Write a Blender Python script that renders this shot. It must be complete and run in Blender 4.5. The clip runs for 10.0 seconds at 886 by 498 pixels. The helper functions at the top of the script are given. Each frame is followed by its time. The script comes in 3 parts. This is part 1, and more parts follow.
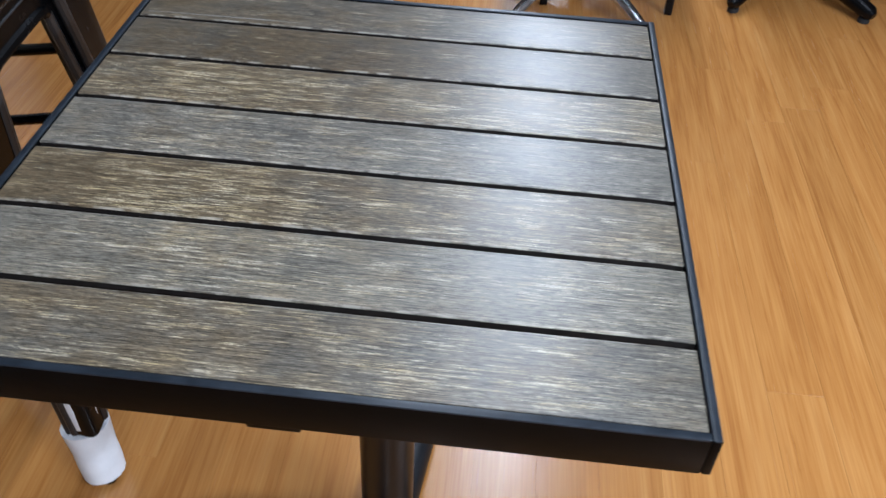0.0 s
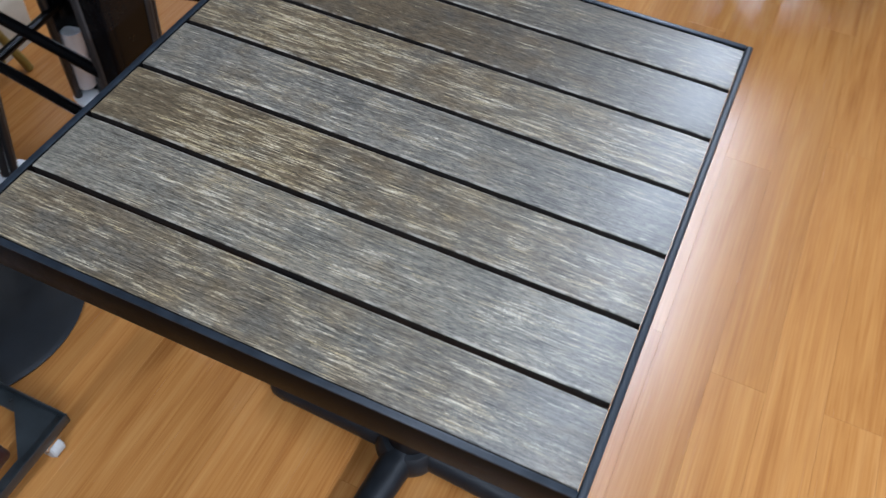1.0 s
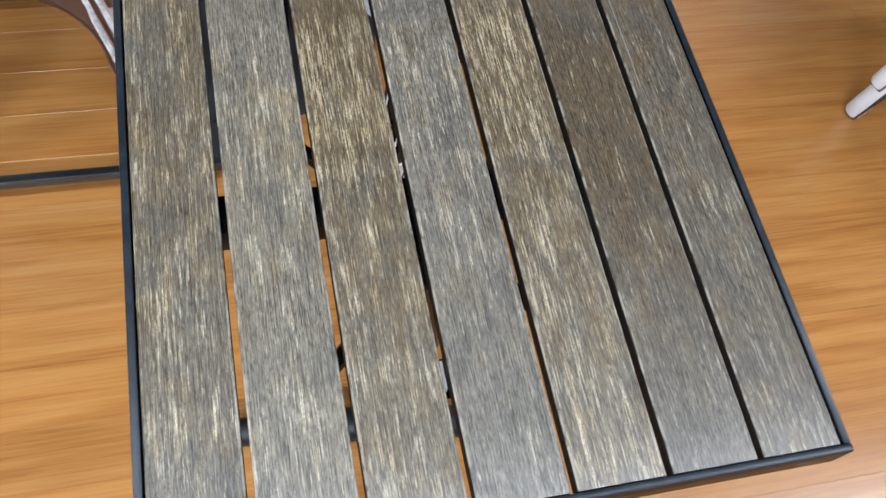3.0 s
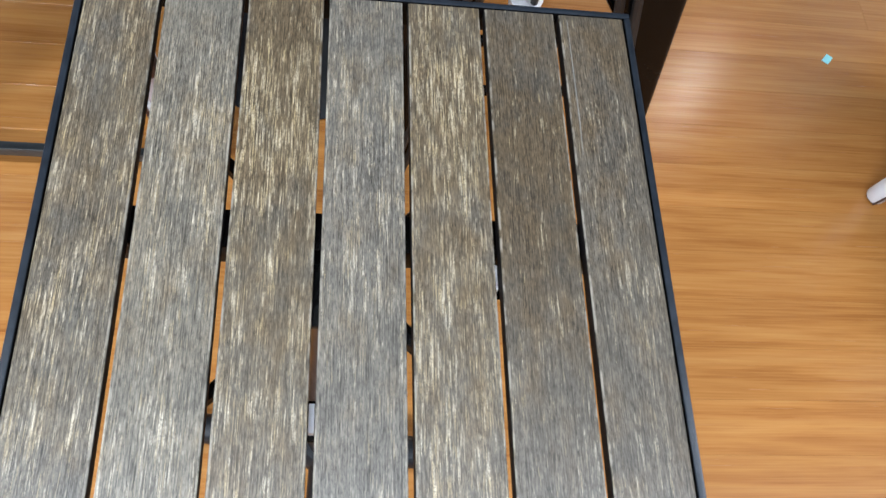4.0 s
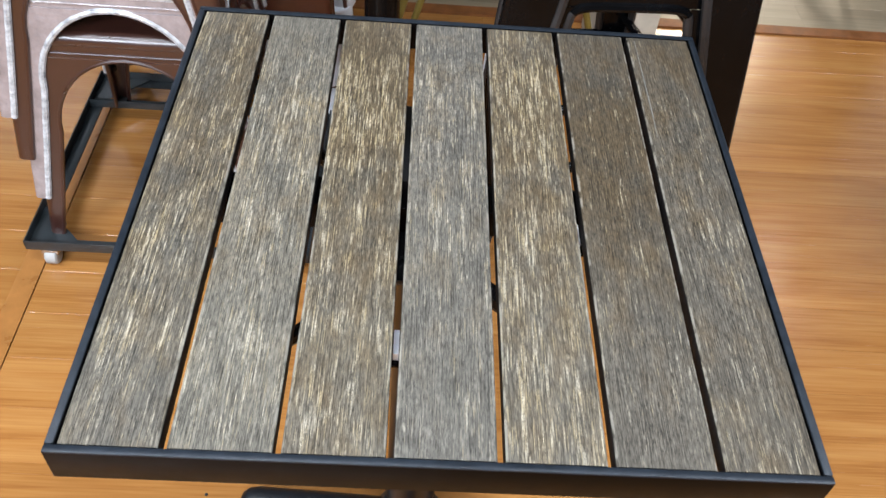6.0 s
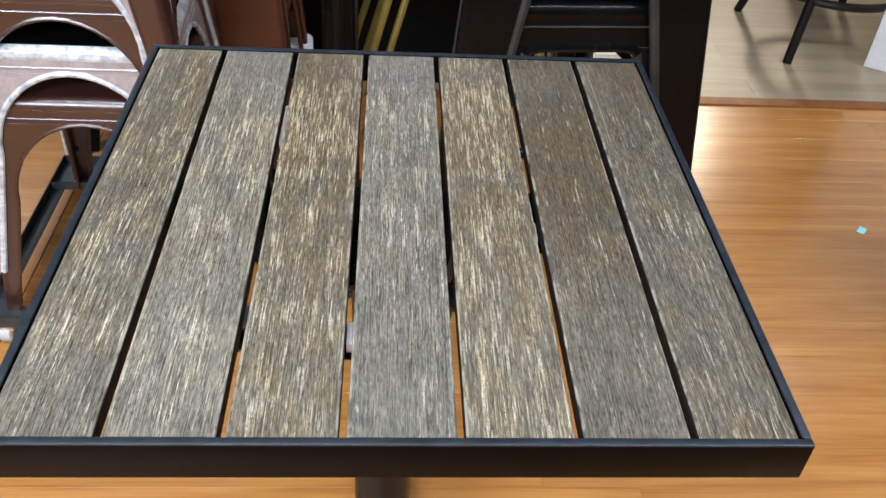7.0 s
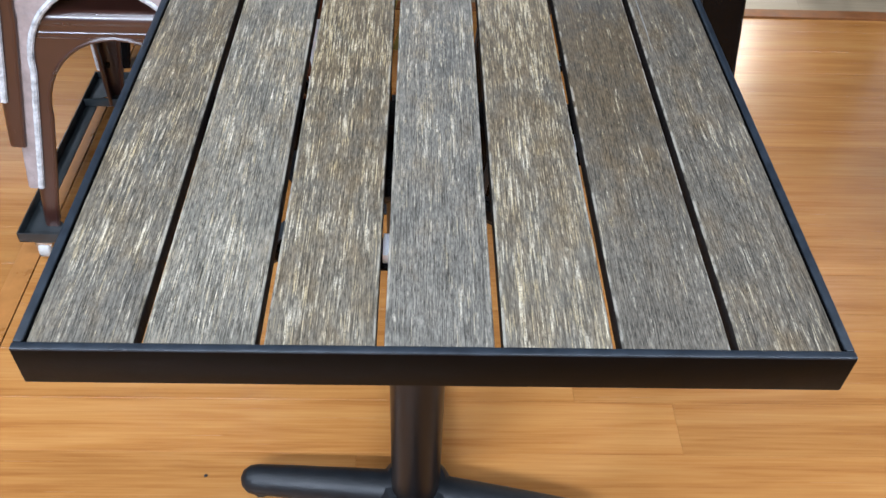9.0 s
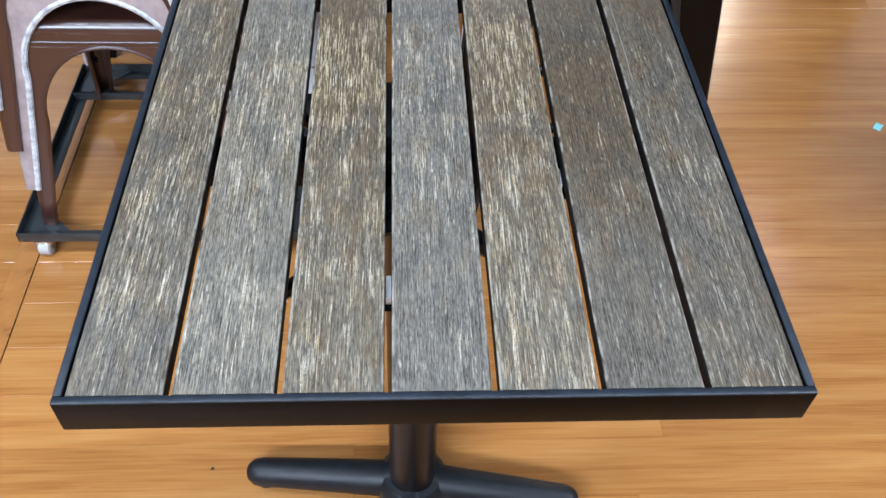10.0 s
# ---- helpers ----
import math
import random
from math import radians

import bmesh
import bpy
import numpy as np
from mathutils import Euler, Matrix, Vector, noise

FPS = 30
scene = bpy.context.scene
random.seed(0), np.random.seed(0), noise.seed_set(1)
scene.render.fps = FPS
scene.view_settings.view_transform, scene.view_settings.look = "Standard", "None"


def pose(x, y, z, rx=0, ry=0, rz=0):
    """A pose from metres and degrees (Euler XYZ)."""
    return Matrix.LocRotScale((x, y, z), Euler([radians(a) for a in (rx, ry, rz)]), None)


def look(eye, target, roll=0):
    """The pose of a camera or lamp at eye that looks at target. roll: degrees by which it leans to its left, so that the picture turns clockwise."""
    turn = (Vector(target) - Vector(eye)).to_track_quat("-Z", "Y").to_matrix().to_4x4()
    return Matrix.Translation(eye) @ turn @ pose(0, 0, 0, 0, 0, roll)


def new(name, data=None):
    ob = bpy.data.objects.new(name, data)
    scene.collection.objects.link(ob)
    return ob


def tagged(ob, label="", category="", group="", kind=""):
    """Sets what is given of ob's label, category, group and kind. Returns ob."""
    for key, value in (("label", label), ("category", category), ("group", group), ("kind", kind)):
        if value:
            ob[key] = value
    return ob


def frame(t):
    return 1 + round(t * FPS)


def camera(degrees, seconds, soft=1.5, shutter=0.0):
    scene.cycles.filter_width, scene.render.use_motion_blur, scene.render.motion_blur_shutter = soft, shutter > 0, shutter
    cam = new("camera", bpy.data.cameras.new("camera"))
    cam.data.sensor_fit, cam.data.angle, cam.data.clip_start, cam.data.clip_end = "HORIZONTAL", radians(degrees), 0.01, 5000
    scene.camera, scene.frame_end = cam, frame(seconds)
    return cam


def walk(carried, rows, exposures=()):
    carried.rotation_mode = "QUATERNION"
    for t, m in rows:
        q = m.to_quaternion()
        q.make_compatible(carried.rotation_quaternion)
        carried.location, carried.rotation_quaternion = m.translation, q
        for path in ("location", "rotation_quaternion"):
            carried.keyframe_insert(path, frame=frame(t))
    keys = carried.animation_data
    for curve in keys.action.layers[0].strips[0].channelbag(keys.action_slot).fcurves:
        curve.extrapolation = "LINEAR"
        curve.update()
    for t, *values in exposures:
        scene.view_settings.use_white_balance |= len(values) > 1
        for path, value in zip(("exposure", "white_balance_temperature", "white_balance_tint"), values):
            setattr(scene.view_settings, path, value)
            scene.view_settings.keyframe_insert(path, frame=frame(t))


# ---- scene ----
cam = camera(54.1, 10.0, shutter=0.25)
PATH = [
    (0, (-0.718, -0.128, 1.271), (0.77, -0.026, -0.061), 3.0),
    (0.5, (-0.687, -0.25, 1.339), (0.67, -0.004, -0.11), 5.2),
    (1, (-0.635, -0.294, 1.425), (0.529, 0.161, -0.136), 4.2),
    (1.5, (-0.479, -0.317, 1.451), (0.536, 0.268, -0.17), 9.0),
    (2, (-0.371, -0.351, 1.448), (0.436, 0.348, -0.243), 14.1),
    (2.2, (-0.328, -0.377, 1.445), (0.366, 0.393, -0.266), 14.9),
    (3.3, (-0.169, -0.42, 1.53), (0.219, 0.446, -0.231), 17.6),
    (3.5, (-0.143, -0.382, 1.527), (0.252, 0.488, -0.23), 19.6),
    (4, (-0.045, -0.395, 1.55), (0.238, 0.492, -0.22), 17.9),
    (4.5, (-0.014, -0.407, 1.569), (0.192, 0.48, -0.212), 14.9),
    (5, (-0.03, -0.452, 1.539), (0.092, 0.513, -0.209), 9.4),
    (5.2, (-0.035, -0.493, 1.512), (0.058, 0.574, -0.177), 7.6),
    (6.3, (-0.042, -0.702, 1.364), (0.054, 0.702, -0.057), 4.9),
    (6.5, (-0.034, -0.721, 1.343), (0.085, 0.714, -0.045), 4.8),
    (7, (-0.014, -0.725, 1.297), (0.114, 0.813, 0.025), 4.0),
    (7.5, (-0.012, -0.716, 1.244), (0.101, 0.879, 0.042), 3.9),
    (8, (-0.014, -0.724, 1.217), (0.074, 0.857, -0.005), 4.1),
    (8.5, (-0.013, -0.723, 1.23), (0.048, 0.804, -0.06), 2.9),
    (9, (-0.019, -0.724, 1.283), (0.042, 0.695, -0.126), 2.6),
    (9.5, (-0.031, -0.721, 1.333), (0.066, 0.639, -0.13), 3.5),
    (10, (-0.037, -0.704, 1.388), (0.067, 0.628, -0.1), 3.0),
]
walk(cam, [(t, look(eye, target, roll)) for t, eye, target, roll in PATH],
     [(0, -0.15, 5850, 10), (0.5, -0.16, 5780, 10), (1, -0.2, 5750, 10), (1.5, -0.1, 5800, 10), (2, -0.06, 5950, 10), (3.5, 0.22, 6250, 10), (4.5, 0.28, 6100, 10), (6.5, 0.3, 6350, 10), (8, 0.3, 6250, 10), (9, 0.3, 5880, 10), (10, 0.3, 5700, 10)])

# ---------------------------------------------------------------- light
world = bpy.data.worlds.new("world")
scene.world = world
world.use_nodes = True
world.node_tree.nodes["Background"].inputs[0].default_value = (0.9, 0.95, 1.0, 1)
world.node_tree.nodes["Background"].inputs[1].default_value = 0.02

CEILING = 3.0


def strip_lamp(x, y, length, watts, colour=(0.88, 0.96, 1.07), width=0.07):
    data = bpy.data.lights.new("tube_light", "AREA")
    data.shape, data.size, data.size_y = "RECTANGLE", length, width
    data.energy, data.color = watts, colour
    ob = new("tube_light", data)
    ob.location = (x, y, CEILING - 0.29)
    return ob


# (x, y, length, watts down, watts up, width)
# The y=-2.7 pair is unseen, added to brighten the floor under the table.
FIXTURES = [(-2.6, -0.25, 1.5, 58, 4, 0.07), (-0.75, -0.25, 1.5, 28, 10, 0.07), (1.1, -0.25, 1.5, 22, 6, 0.07), (2.75, -0.3, 1.6, 54, 3, 0.26), (4.45, -0.3, 1.6, 46, 3, 0.24), (6.15, -0.3, 1.6, 34, 3, 0.22),
            (-2.6, 4.3, 1.5, 8, 4, 0.07), (0.2, 4.3, 1.5, 8, 7, 0.07), (4.6, 4.3, 1.5, 5, 3, 0.07), (-2.2, -2.7, 1.5, 200, 1, 0.07), (-0.6, -2.7, 1.5, 118, 1, 0.07)]
for fx, fy, fl, watts, up, wide in FIXTURES:
    strip_lamp(fx, fy, fl, watts, width=wide)
    # Unseen upward light, added to brighten the ceiling that tops reflect.
    uplight = strip_lamp(fx, fy, fl, up, width=0.1)
    uplight.location.z = CEILING - 0.23
    uplight.rotation_euler.x = math.pi


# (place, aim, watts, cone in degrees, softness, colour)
# Second entry: unseen, kept to brighten the floor right of the third's pool.
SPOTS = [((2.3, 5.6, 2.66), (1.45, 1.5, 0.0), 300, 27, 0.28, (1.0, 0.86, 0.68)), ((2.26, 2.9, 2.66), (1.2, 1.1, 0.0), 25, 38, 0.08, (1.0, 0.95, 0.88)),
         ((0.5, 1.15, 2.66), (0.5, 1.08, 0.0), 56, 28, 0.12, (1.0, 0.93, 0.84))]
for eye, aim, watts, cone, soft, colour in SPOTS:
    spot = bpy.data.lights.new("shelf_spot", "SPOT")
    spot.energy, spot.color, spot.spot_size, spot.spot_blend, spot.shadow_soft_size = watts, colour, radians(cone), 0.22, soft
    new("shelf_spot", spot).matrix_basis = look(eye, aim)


# ---------------------------------------------------------------- materials
def node_mat(name, rough=0.5, metal=0.0, base=(0.5, 0.5, 0.5)):
    m = bpy.data.materials.new(name)
    m.use_nodes = True
    bsdf = m.node_tree.nodes["Principled BSDF"]
    bsdf.inputs["Base Color"].default_value = (*base, 1)
    bsdf.inputs["Roughness"].default_value = rough
    bsdf.inputs["Metallic"].default_value = metal
    return m, m.node_tree.nodes, m.node_tree.links, bsdf


def mapped(nodes, links, scale, coord="Object", jitter=False):
    tc, mp = nodes.new("ShaderNodeTexCoord"), nodes.new("ShaderNodeMapping")
    mp.inputs["Scale"].default_value = scale
    links.new(tc.outputs[coord], mp.inputs["Vector"])
    if jitter:
        info, mul = nodes.new("ShaderNodeObjectInfo"), nodes.new("ShaderNodeVectorMath")
        mul.operation = "MULTIPLY"
        mul.inputs[1].default_value = (37.0, 53.0, 71.0)
        links.new(info.outputs["Random"], mul.inputs[0])
        links.new(mul.outputs[0], mp.inputs["Location"])
    return mp.outputs["Vector"]


def noise_tex(nodes, links, vec, scale, detail=4.0, rough=0.55, dist=0.0):
    n = nodes.new("ShaderNodeTexNoise")
    n.inputs["Scale"].default_value, n.inputs["Detail"].default_value = scale, detail
    n.inputs["Roughness"].default_value, n.inputs["Distortion"].default_value = rough, dist
    links.new(vec, n.inputs["Vector"])
    return n.outputs["Fac"]


def ramp(nodes, links, fac, stops):
    r = nodes.new("ShaderNodeValToRGB")
    els = r.color_ramp.elements
    while len(els) < len(stops):
        els.new(0.5)
    for e, (p, c) in zip(els, stops):
        e.position, e.color = p, (*c, 1)
    links.new(fac, r.inputs["Fac"])
    return r.outputs["Color"]


def grey(v):
    return (v, v, v)


def mix(nodes, links, fac, a, b, mode="MIX"):
    n = nodes.new("ShaderNodeMix")
    n.data_type, n.blend_type = "RGBA", mode
    for sock, v in ((n.inputs[0], fac), (n.inputs[6], a), (n.inputs[7], b)):
        if isinstance(v, (int, float)):
            sock.default_value = v
        elif isinstance(v, tuple):
            sock.default_value = (*v, 1)
        else:
            links.new(v, sock)
    return n.outputs[2]


def bump(nodes, links, bsdf, height, strength, distance):
    b = nodes.new("ShaderNodeBump")
    b.inputs["Strength"].default_value, b.inputs["Distance"].default_value = strength, distance
    links.new(height, b.inputs["Height"])
    links.new(b.outputs["Normal"], bsdf.inputs["Normal"])


def slat_material():
    """Brushed composite: straight fine ribs, pale gold dashes where the top coat has worn through, greyer and browner zones.
    The mesh attribute "wear" holds how worn (x) and how brown (y) each stretch of a board is."""
    m, n, l, b = node_mat("composite_slat", 0.4)
    b.inputs["Specular IOR Level"].default_value = 0.5
    b.inputs["Anisotropic"].default_value = 0.5

    def calc(op, *args):
        node = n.new("ShaderNodeMath")
        node.operation = op
        for sock, v in zip(node.inputs, args):
            if isinstance(v, (int, float)):
                sock.default_value = v
            else:
                l.new(v, sock)
        return node.outputs[0]

    def vector(x, y, z):
        node = n.new("ShaderNodeCombineXYZ")
        for sock, v in zip(node.inputs, (x, y, z)):
            if isinstance(v, (int, float)):
                sock.default_value = v
            else:
                l.new(v, sock)
        return node.outputs[0]

    def step(v, lo, hi):
        node = n.new("ShaderNodeMapRange")
        node.interpolation_type = "SMOOTHSTEP"
        for sock, w in zip(node.inputs[:3], (v, lo, hi)):
            if isinstance(w, (int, float)):
                sock.default_value = w
            else:
                l.new(w, sock)
        return node.outputs[0]

    tc, sep, info, wear = n.new("ShaderNodeTexCoord"), n.new("ShaderNodeSeparateXYZ"), n.new("ShaderNodeObjectInfo"), n.new("ShaderNodeAttribute")
    wear.attribute_name = "wear"
    wsep = n.new("ShaderNodeSeparateXYZ")
    l.new(wear.outputs["Vector"], wsep.inputs[0])
    l.new(tc.outputs["Object"], sep.inputs[0])
    x, y, seed = sep.outputs[0], sep.outputs[1], calc("MULTIPLY", info.outputs["Random"], 61.0)
    wobble = noise_tex(n, l, vector(calc("MULTIPLY", x, 60.0), calc("MULTIPLY", y, 9.0), seed), 1.0, 2.0)
    xw = calc("MULTIPLY_ADD", wobble, 0.0016, x)

    def ribbed(pitch, skip, run, detail=2.0):
        """Noise that runs along the board and starts afresh on every rib."""
        rib = calc("FLOOR", calc("DIVIDE", xw, pitch))
        return noise_tex(n, l, vector(calc("MULTIPLY", rib, skip), calc("MULTIPLY", y, run), seed), 1.0, detail, 0.6)

    thin, wide_, fine, hair = ribbed(0.0008, 7.31, 27.0, 3.0), ribbed(0.0016, 5.77, 28.0, 3.0), ribbed(0.0009, 3.93, 110.0, 3.0), ribbed(0.0006, 9.17, 20.0)
    patch = noise_tex(n, l, vector(calc("MULTIPLY", x, 48.0), calc("MULTIPLY", y, 13.0), seed), 1.0, 3.0, 0.6)
    lane = ribbed(0.0045, 4.41, 7.0)
    cloud = noise_tex(n, l, vector(calc("MULTIPLY", x, 30.0), calc("MULTIPLY", y, 16.0), calc("ADD", seed, 9.0)), 1.0, 4.0, 0.65)
    grit = noise_tex(n, l, vector(calc("MULTIPLY", x, 900.0), calc("MULTIPLY", y, 420.0), seed), 1.0, 2.0, 0.6)
    worn = calc("ADD", wsep.outputs[0], calc("ADD", calc("MULTIPLY", calc("SUBTRACT", patch, 0.5), 1.4), calc("MULTIPLY", calc("SUBTRACT", lane, 0.5), 1.9)))
    worn = calc("MINIMUM", calc("MAXIMUM", worn, 0.0), 1.15)
    limit = calc("MULTIPLY_ADD", worn, -0.175, 0.635)
    dash = calc("MAXIMUM", step(thin, limit, calc("ADD", limit, 0.14)), calc("MULTIPLY", step(wide_, calc("ADD", limit, 0.04), calc("ADD", limit, 0.17)), 0.7))
    dash = calc("MULTIPLY", dash, calc("MULTIPLY_ADD", step(grit, 0.34, 0.58), 0.75, 0.25))
    dash = calc("MULTIPLY", dash, calc("MULTIPLY_ADD", step(hair, 0.36, 0.6), 0.55, 0.45))
    dash = calc("MULTIPLY", dash, calc("MULTIPLY_ADD", worn, 0.5, 0.42))
    brown = step(calc("ADD", wsep.outputs[1], calc("MULTIPLY", calc("SUBTRACT", cloud, 0.5), 1.6)), 0.1, 0.9)
    shade = ramp(n, l, fine, [(0.28, grey(0.34)), (0.5, grey(0.98)), (0.72, grey(1.5))])
    base = mix(n, l, brown, (0.149, 0.137, 0.112), (0.114, 0.088, 0.055))
    base = mix(n, l, 1.0, base, shade, "MULTIPLY")
    base = mix(n, l, 1.0, base, ramp(n, l, hair, [(0.36, grey(0.42)), (0.55, grey(1.07))]), "MULTIPLY")
    base = mix(n, l, 1.0, base, ramp(n, l, cloud, [(0.3, grey(0.66)), (0.52, grey(1.0)), (0.7, grey(1.14))]), "MULTIPLY")
    base = mix(n, l, 1.0, base, info.outputs["Color"], "MULTIPLY")
    gold = mix(n, l, step(wide_, 0.4, 0.62), (0.36, 0.29, 0.17), (0.62, 0.56, 0.43))
    gold = mix(n, l, calc("MULTIPLY", brown, 0.42), gold, (0.52, 0.4, 0.19))
    col = mix(n, l, dash, base, gold)
    edge = calc("ADD", calc("ABSOLUTE", x), calc("MULTIPLY", calc("SUBTRACT", grit, 0.5), 0.0022))
    rubbed = noise_tex(n, l, vector(calc("MULTIPLY", x, 70.0), calc("MULTIPLY", y, 34.0), seed), 1.0, 3.0, 0.6)
    chipped = calc("MULTIPLY", step(edge, 0.0399, 0.0415), step(rubbed, 0.44, 0.58))
    col = mix(n, l, calc("MULTIPLY", chipped, 0.55), col, (0.36, 0.33, 0.27))
    l.new(col, b.inputs["Base Color"])
    l.new(ramp(n, l, fine, [(0.3, grey(0.33)), (0.7, grey(0.42))]), b.inputs["Roughness"])
    l.new(vector(1.0, 0.0, 0.0), b.inputs["Tangent"])
    bump(n, l, b, mix(n, l, 0.35, ramp(n, l, hair, [(0.3, grey(0.0)), (0.65, grey(1.0))]), dash), 0.22, 0.0008)
    return m


def plank_material(name, dark, mid, light, rough=0.28):
    m, n, l, b = node_mat(name, rough)
    b.inputs["Specular IOR Level"].default_value = 0.5
    broad = noise_tex(n, l, mapped(n, l, (1.6, 26, 1), jitter=True), 1.0, 4.0, 0.6, 0.6)
    fine = noise_tex(n, l, mapped(n, l, (5, 230, 1), jitter=True), 1.0, 3.0, 0.6)
    col = ramp(n, l, broad, [(0.25, dark), (0.5, mid), (0.76, light)])
    col = mix(n, l, 0.34, col, ramp(n, l, fine, [(0.28, dark), (0.65, light)]))
    info = n.new("ShaderNodeObjectInfo")
    col = mix(n, l, 1.0, col, ramp(n, l, info.outputs["Random"], [(0.0, grey(0.86)), (1.0, (1.0, 1.0, 1.0))]), "MULTIPLY")
    l.new(col, b.inputs["Base Color"])
    l.new(ramp(n, l, fine, [(0.3, grey(rough + 0.06)), (0.7, grey(rough - 0.02))]), b.inputs["Roughness"])
    bump(n, l, b, fine, 0.08, 0.0006)
    return m


def paint_material(name, colour, rough=0.4, metal=0.0, vary=0.25, scale=14.0, grain=0.1, shine=0.5):
    m, n, l, b = node_mat(name, rough, metal, colour)
    b.inputs["Specular IOR Level"].default_value = shine
    blot = noise_tex(n, l, mapped(n, l, (1, 1, 1)), scale, 5.0, 0.65)
    lo, hi = tuple(c * (1 - vary) for c in colour), tuple(min(1, c * (1 + vary)) for c in colour)
    l.new(ramp(n, l, blot, [(0.3, lo), (0.7, hi)]), b.inputs["Base Color"])
    l.new(ramp(n, l, blot, [(0.3, grey(rough * 0.85)), (0.7, grey(min(1, rough * 1.2)))]), b.inputs["Roughness"])
    bump(n, l, b, noise_tex(n, l, mapped(n, l, (1, 1, 1)), 420.0, 2.0), grain, 0.0008)
    return m


SLAT = slat_material()
# Unbrushed slat sides, with the shade of the gaps put into their colour.
SLAT_SIDE_SHADED = paint_material("composite_slat_side_shaded", (0.011, 0.009, 0.008), 0.6, 0.0, 0.3, 60.0, 0.3, 0.2)
RIDGE = paint_material("pale_worn_ridge", (0.19, 0.18, 0.16), 0.5)
PLANK = plank_material("orange_laminate", (0.238, 0.081, 0.0145), (0.382, 0.163, 0.039), (0.475, 0.235, 0.073), 0.215)
PALE = plank_material("pale_laminate", (0.2, 0.15, 0.092), (0.285, 0.22, 0.138), (0.345, 0.278, 0.183), 0.4)
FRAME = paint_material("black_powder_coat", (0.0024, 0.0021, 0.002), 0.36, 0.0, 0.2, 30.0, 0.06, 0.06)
# Same black coat on the rim's upper faces, ceiling light put into its colour.
RIM_TOP_LIT = paint_material("black_coat_lit_top", (0.013, 0.0175, 0.0235), 0.36, 0.0, 0.3, 60.0, 0.1, 0.3)
POLE = paint_material("dark_bronze_tube", (0.008, 0.006, 0.0055), 0.33, 0.0, 0.2, 14.0, 0.1, 0.25)
IRON = paint_material("black_cast_iron", (0.006, 0.0075, 0.0095), 0.45, 0.0, 0.3, 40.0, 0.6, 0.35)
BROWN = paint_material("brown_metal_paint", (0.034, 0.0115, 0.008), 0.3, 0.0, 0.2, 14.0, 0.05, 1.0)
FILM = paint_material("silver_film_wrap", (0.29, 0.245, 0.24), 0.22, 0.0, 0.2, 34.0, 0.3, 0.7)
FILM_EDGE = paint_material("bubble_film_edge", (0.44, 0.455, 0.47), 0.2, 0.0, 0.5, 60.0, 0.6, 0.8)
RED_BROWN = paint_material("red_brown_metal_paint", (0.08, 0.024, 0.011), 0.32, 0.0, 0.2, 14.0, 0.05, 0.5)
film_nodes, film_links = FILM.node_tree.nodes, FILM.node_tree.links
bump(film_nodes, film_links, film_nodes["Principled BSDF"], noise_tex(film_nodes, film_links, mapped(film_nodes, film_links, (22, 22, 30)), 1.0, 3.0, 0.5, 0.8), 0.25, 0.012)
ANGLE = paint_material("grey_black_steel_paint", (0.018, 0.022, 0.024), 0.32, 0.0, 0.3, 30.0, 0.1, 0.6)
BLACK = paint_material("gloss_black_metal", (0.0022, 0.0023, 0.0026), 0.24, 0.0, 0.3, 14.0, 0.05, 0.17)
# Light caught on black stool edges and beads, put into a greyer colour.
EDGE_SHEEN = paint_material("grey_edge_sheen", (0.015, 0.0147, 0.015), 0.45, 0.0, 0.25, 20.0, 0.1)
GOLD = paint_material("gold_metal_paint", (0.21, 0.15, 0.032), 0.4, 0.3)
WHITE = paint_material("white_foam_sleeve", (0.75, 0.76, 0.78), 0.6, 0.0, 0.06, 30.0, 0.5)
RUBBER = paint_material("black_rubber", (0.012, 0.012, 0.012), 0.7)
CASTER = paint_material("grey_caster_plastic", (0.36, 0.35, 0.33), 0.5, 0.0, 0.2, 40.0, 0.1)
CHROME = paint_material("brushed_chrome", (0.6, 0.61, 0.63), 0.22, 1.0, 0.1)
WALL = paint_material("painted_wall", (0.2, 0.185, 0.17), 0.8, 0.0, 0.05, 3.0)
CEIL = paint_material("ceiling_paint", (0.24, 0.235, 0.22), 0.9, 0.0, 0.04, 3.0)
TRIM = paint_material("brown_wood_trim", (0.2, 0.075, 0.024), 0.5, 0.0, 0.3, 20.0, 0.1, 0.25)
CREAM = paint_material("cream_card", (0.55, 0.5, 0.4), 0.8, 0.0, 0.1, 20.0)
CYAN = paint_material("cyan_paper", (0.3, 0.72, 0.74), 0.6, 0.0, 0.05)
LAMP = node_mat("lamp_housing", 0.5, 0.0, (0.8, 0.8, 0.8))[0]


# ---------------------------------------------------------------- mesh helpers
def finish(name, bm, mat, smooth=True):
    bmesh.ops.recalc_face_normals(bm, faces=bm.faces)
    me = bpy.data.meshes.new(name)
    bm.to_mesh(me)
    bm.free()
    me.materials.append(mat)
    if smooth:
        areas = [p.area for p in me.polygons]
        flat = 20 * sorted(areas or [1])[len(areas) // 2]
        me.polygons.foreach_set("use_smooth", [a < flat for a in areas])
        me.set_sharp_from_angle(angle=radians(35))
    return me


def part(name, bm, mat, parent, label="", smooth=True):
    ob = new(name, finish(name, bm, mat, smooth))
    ob.parent = parent
    return tagged(ob, label)


def thing(name, label, category, group="", at=None):
    ob = new(name)
    ob.empty_display_size = 0.05
    if at is not None:
        ob.matrix_basis = at
    return tagged(ob, label, category, group)


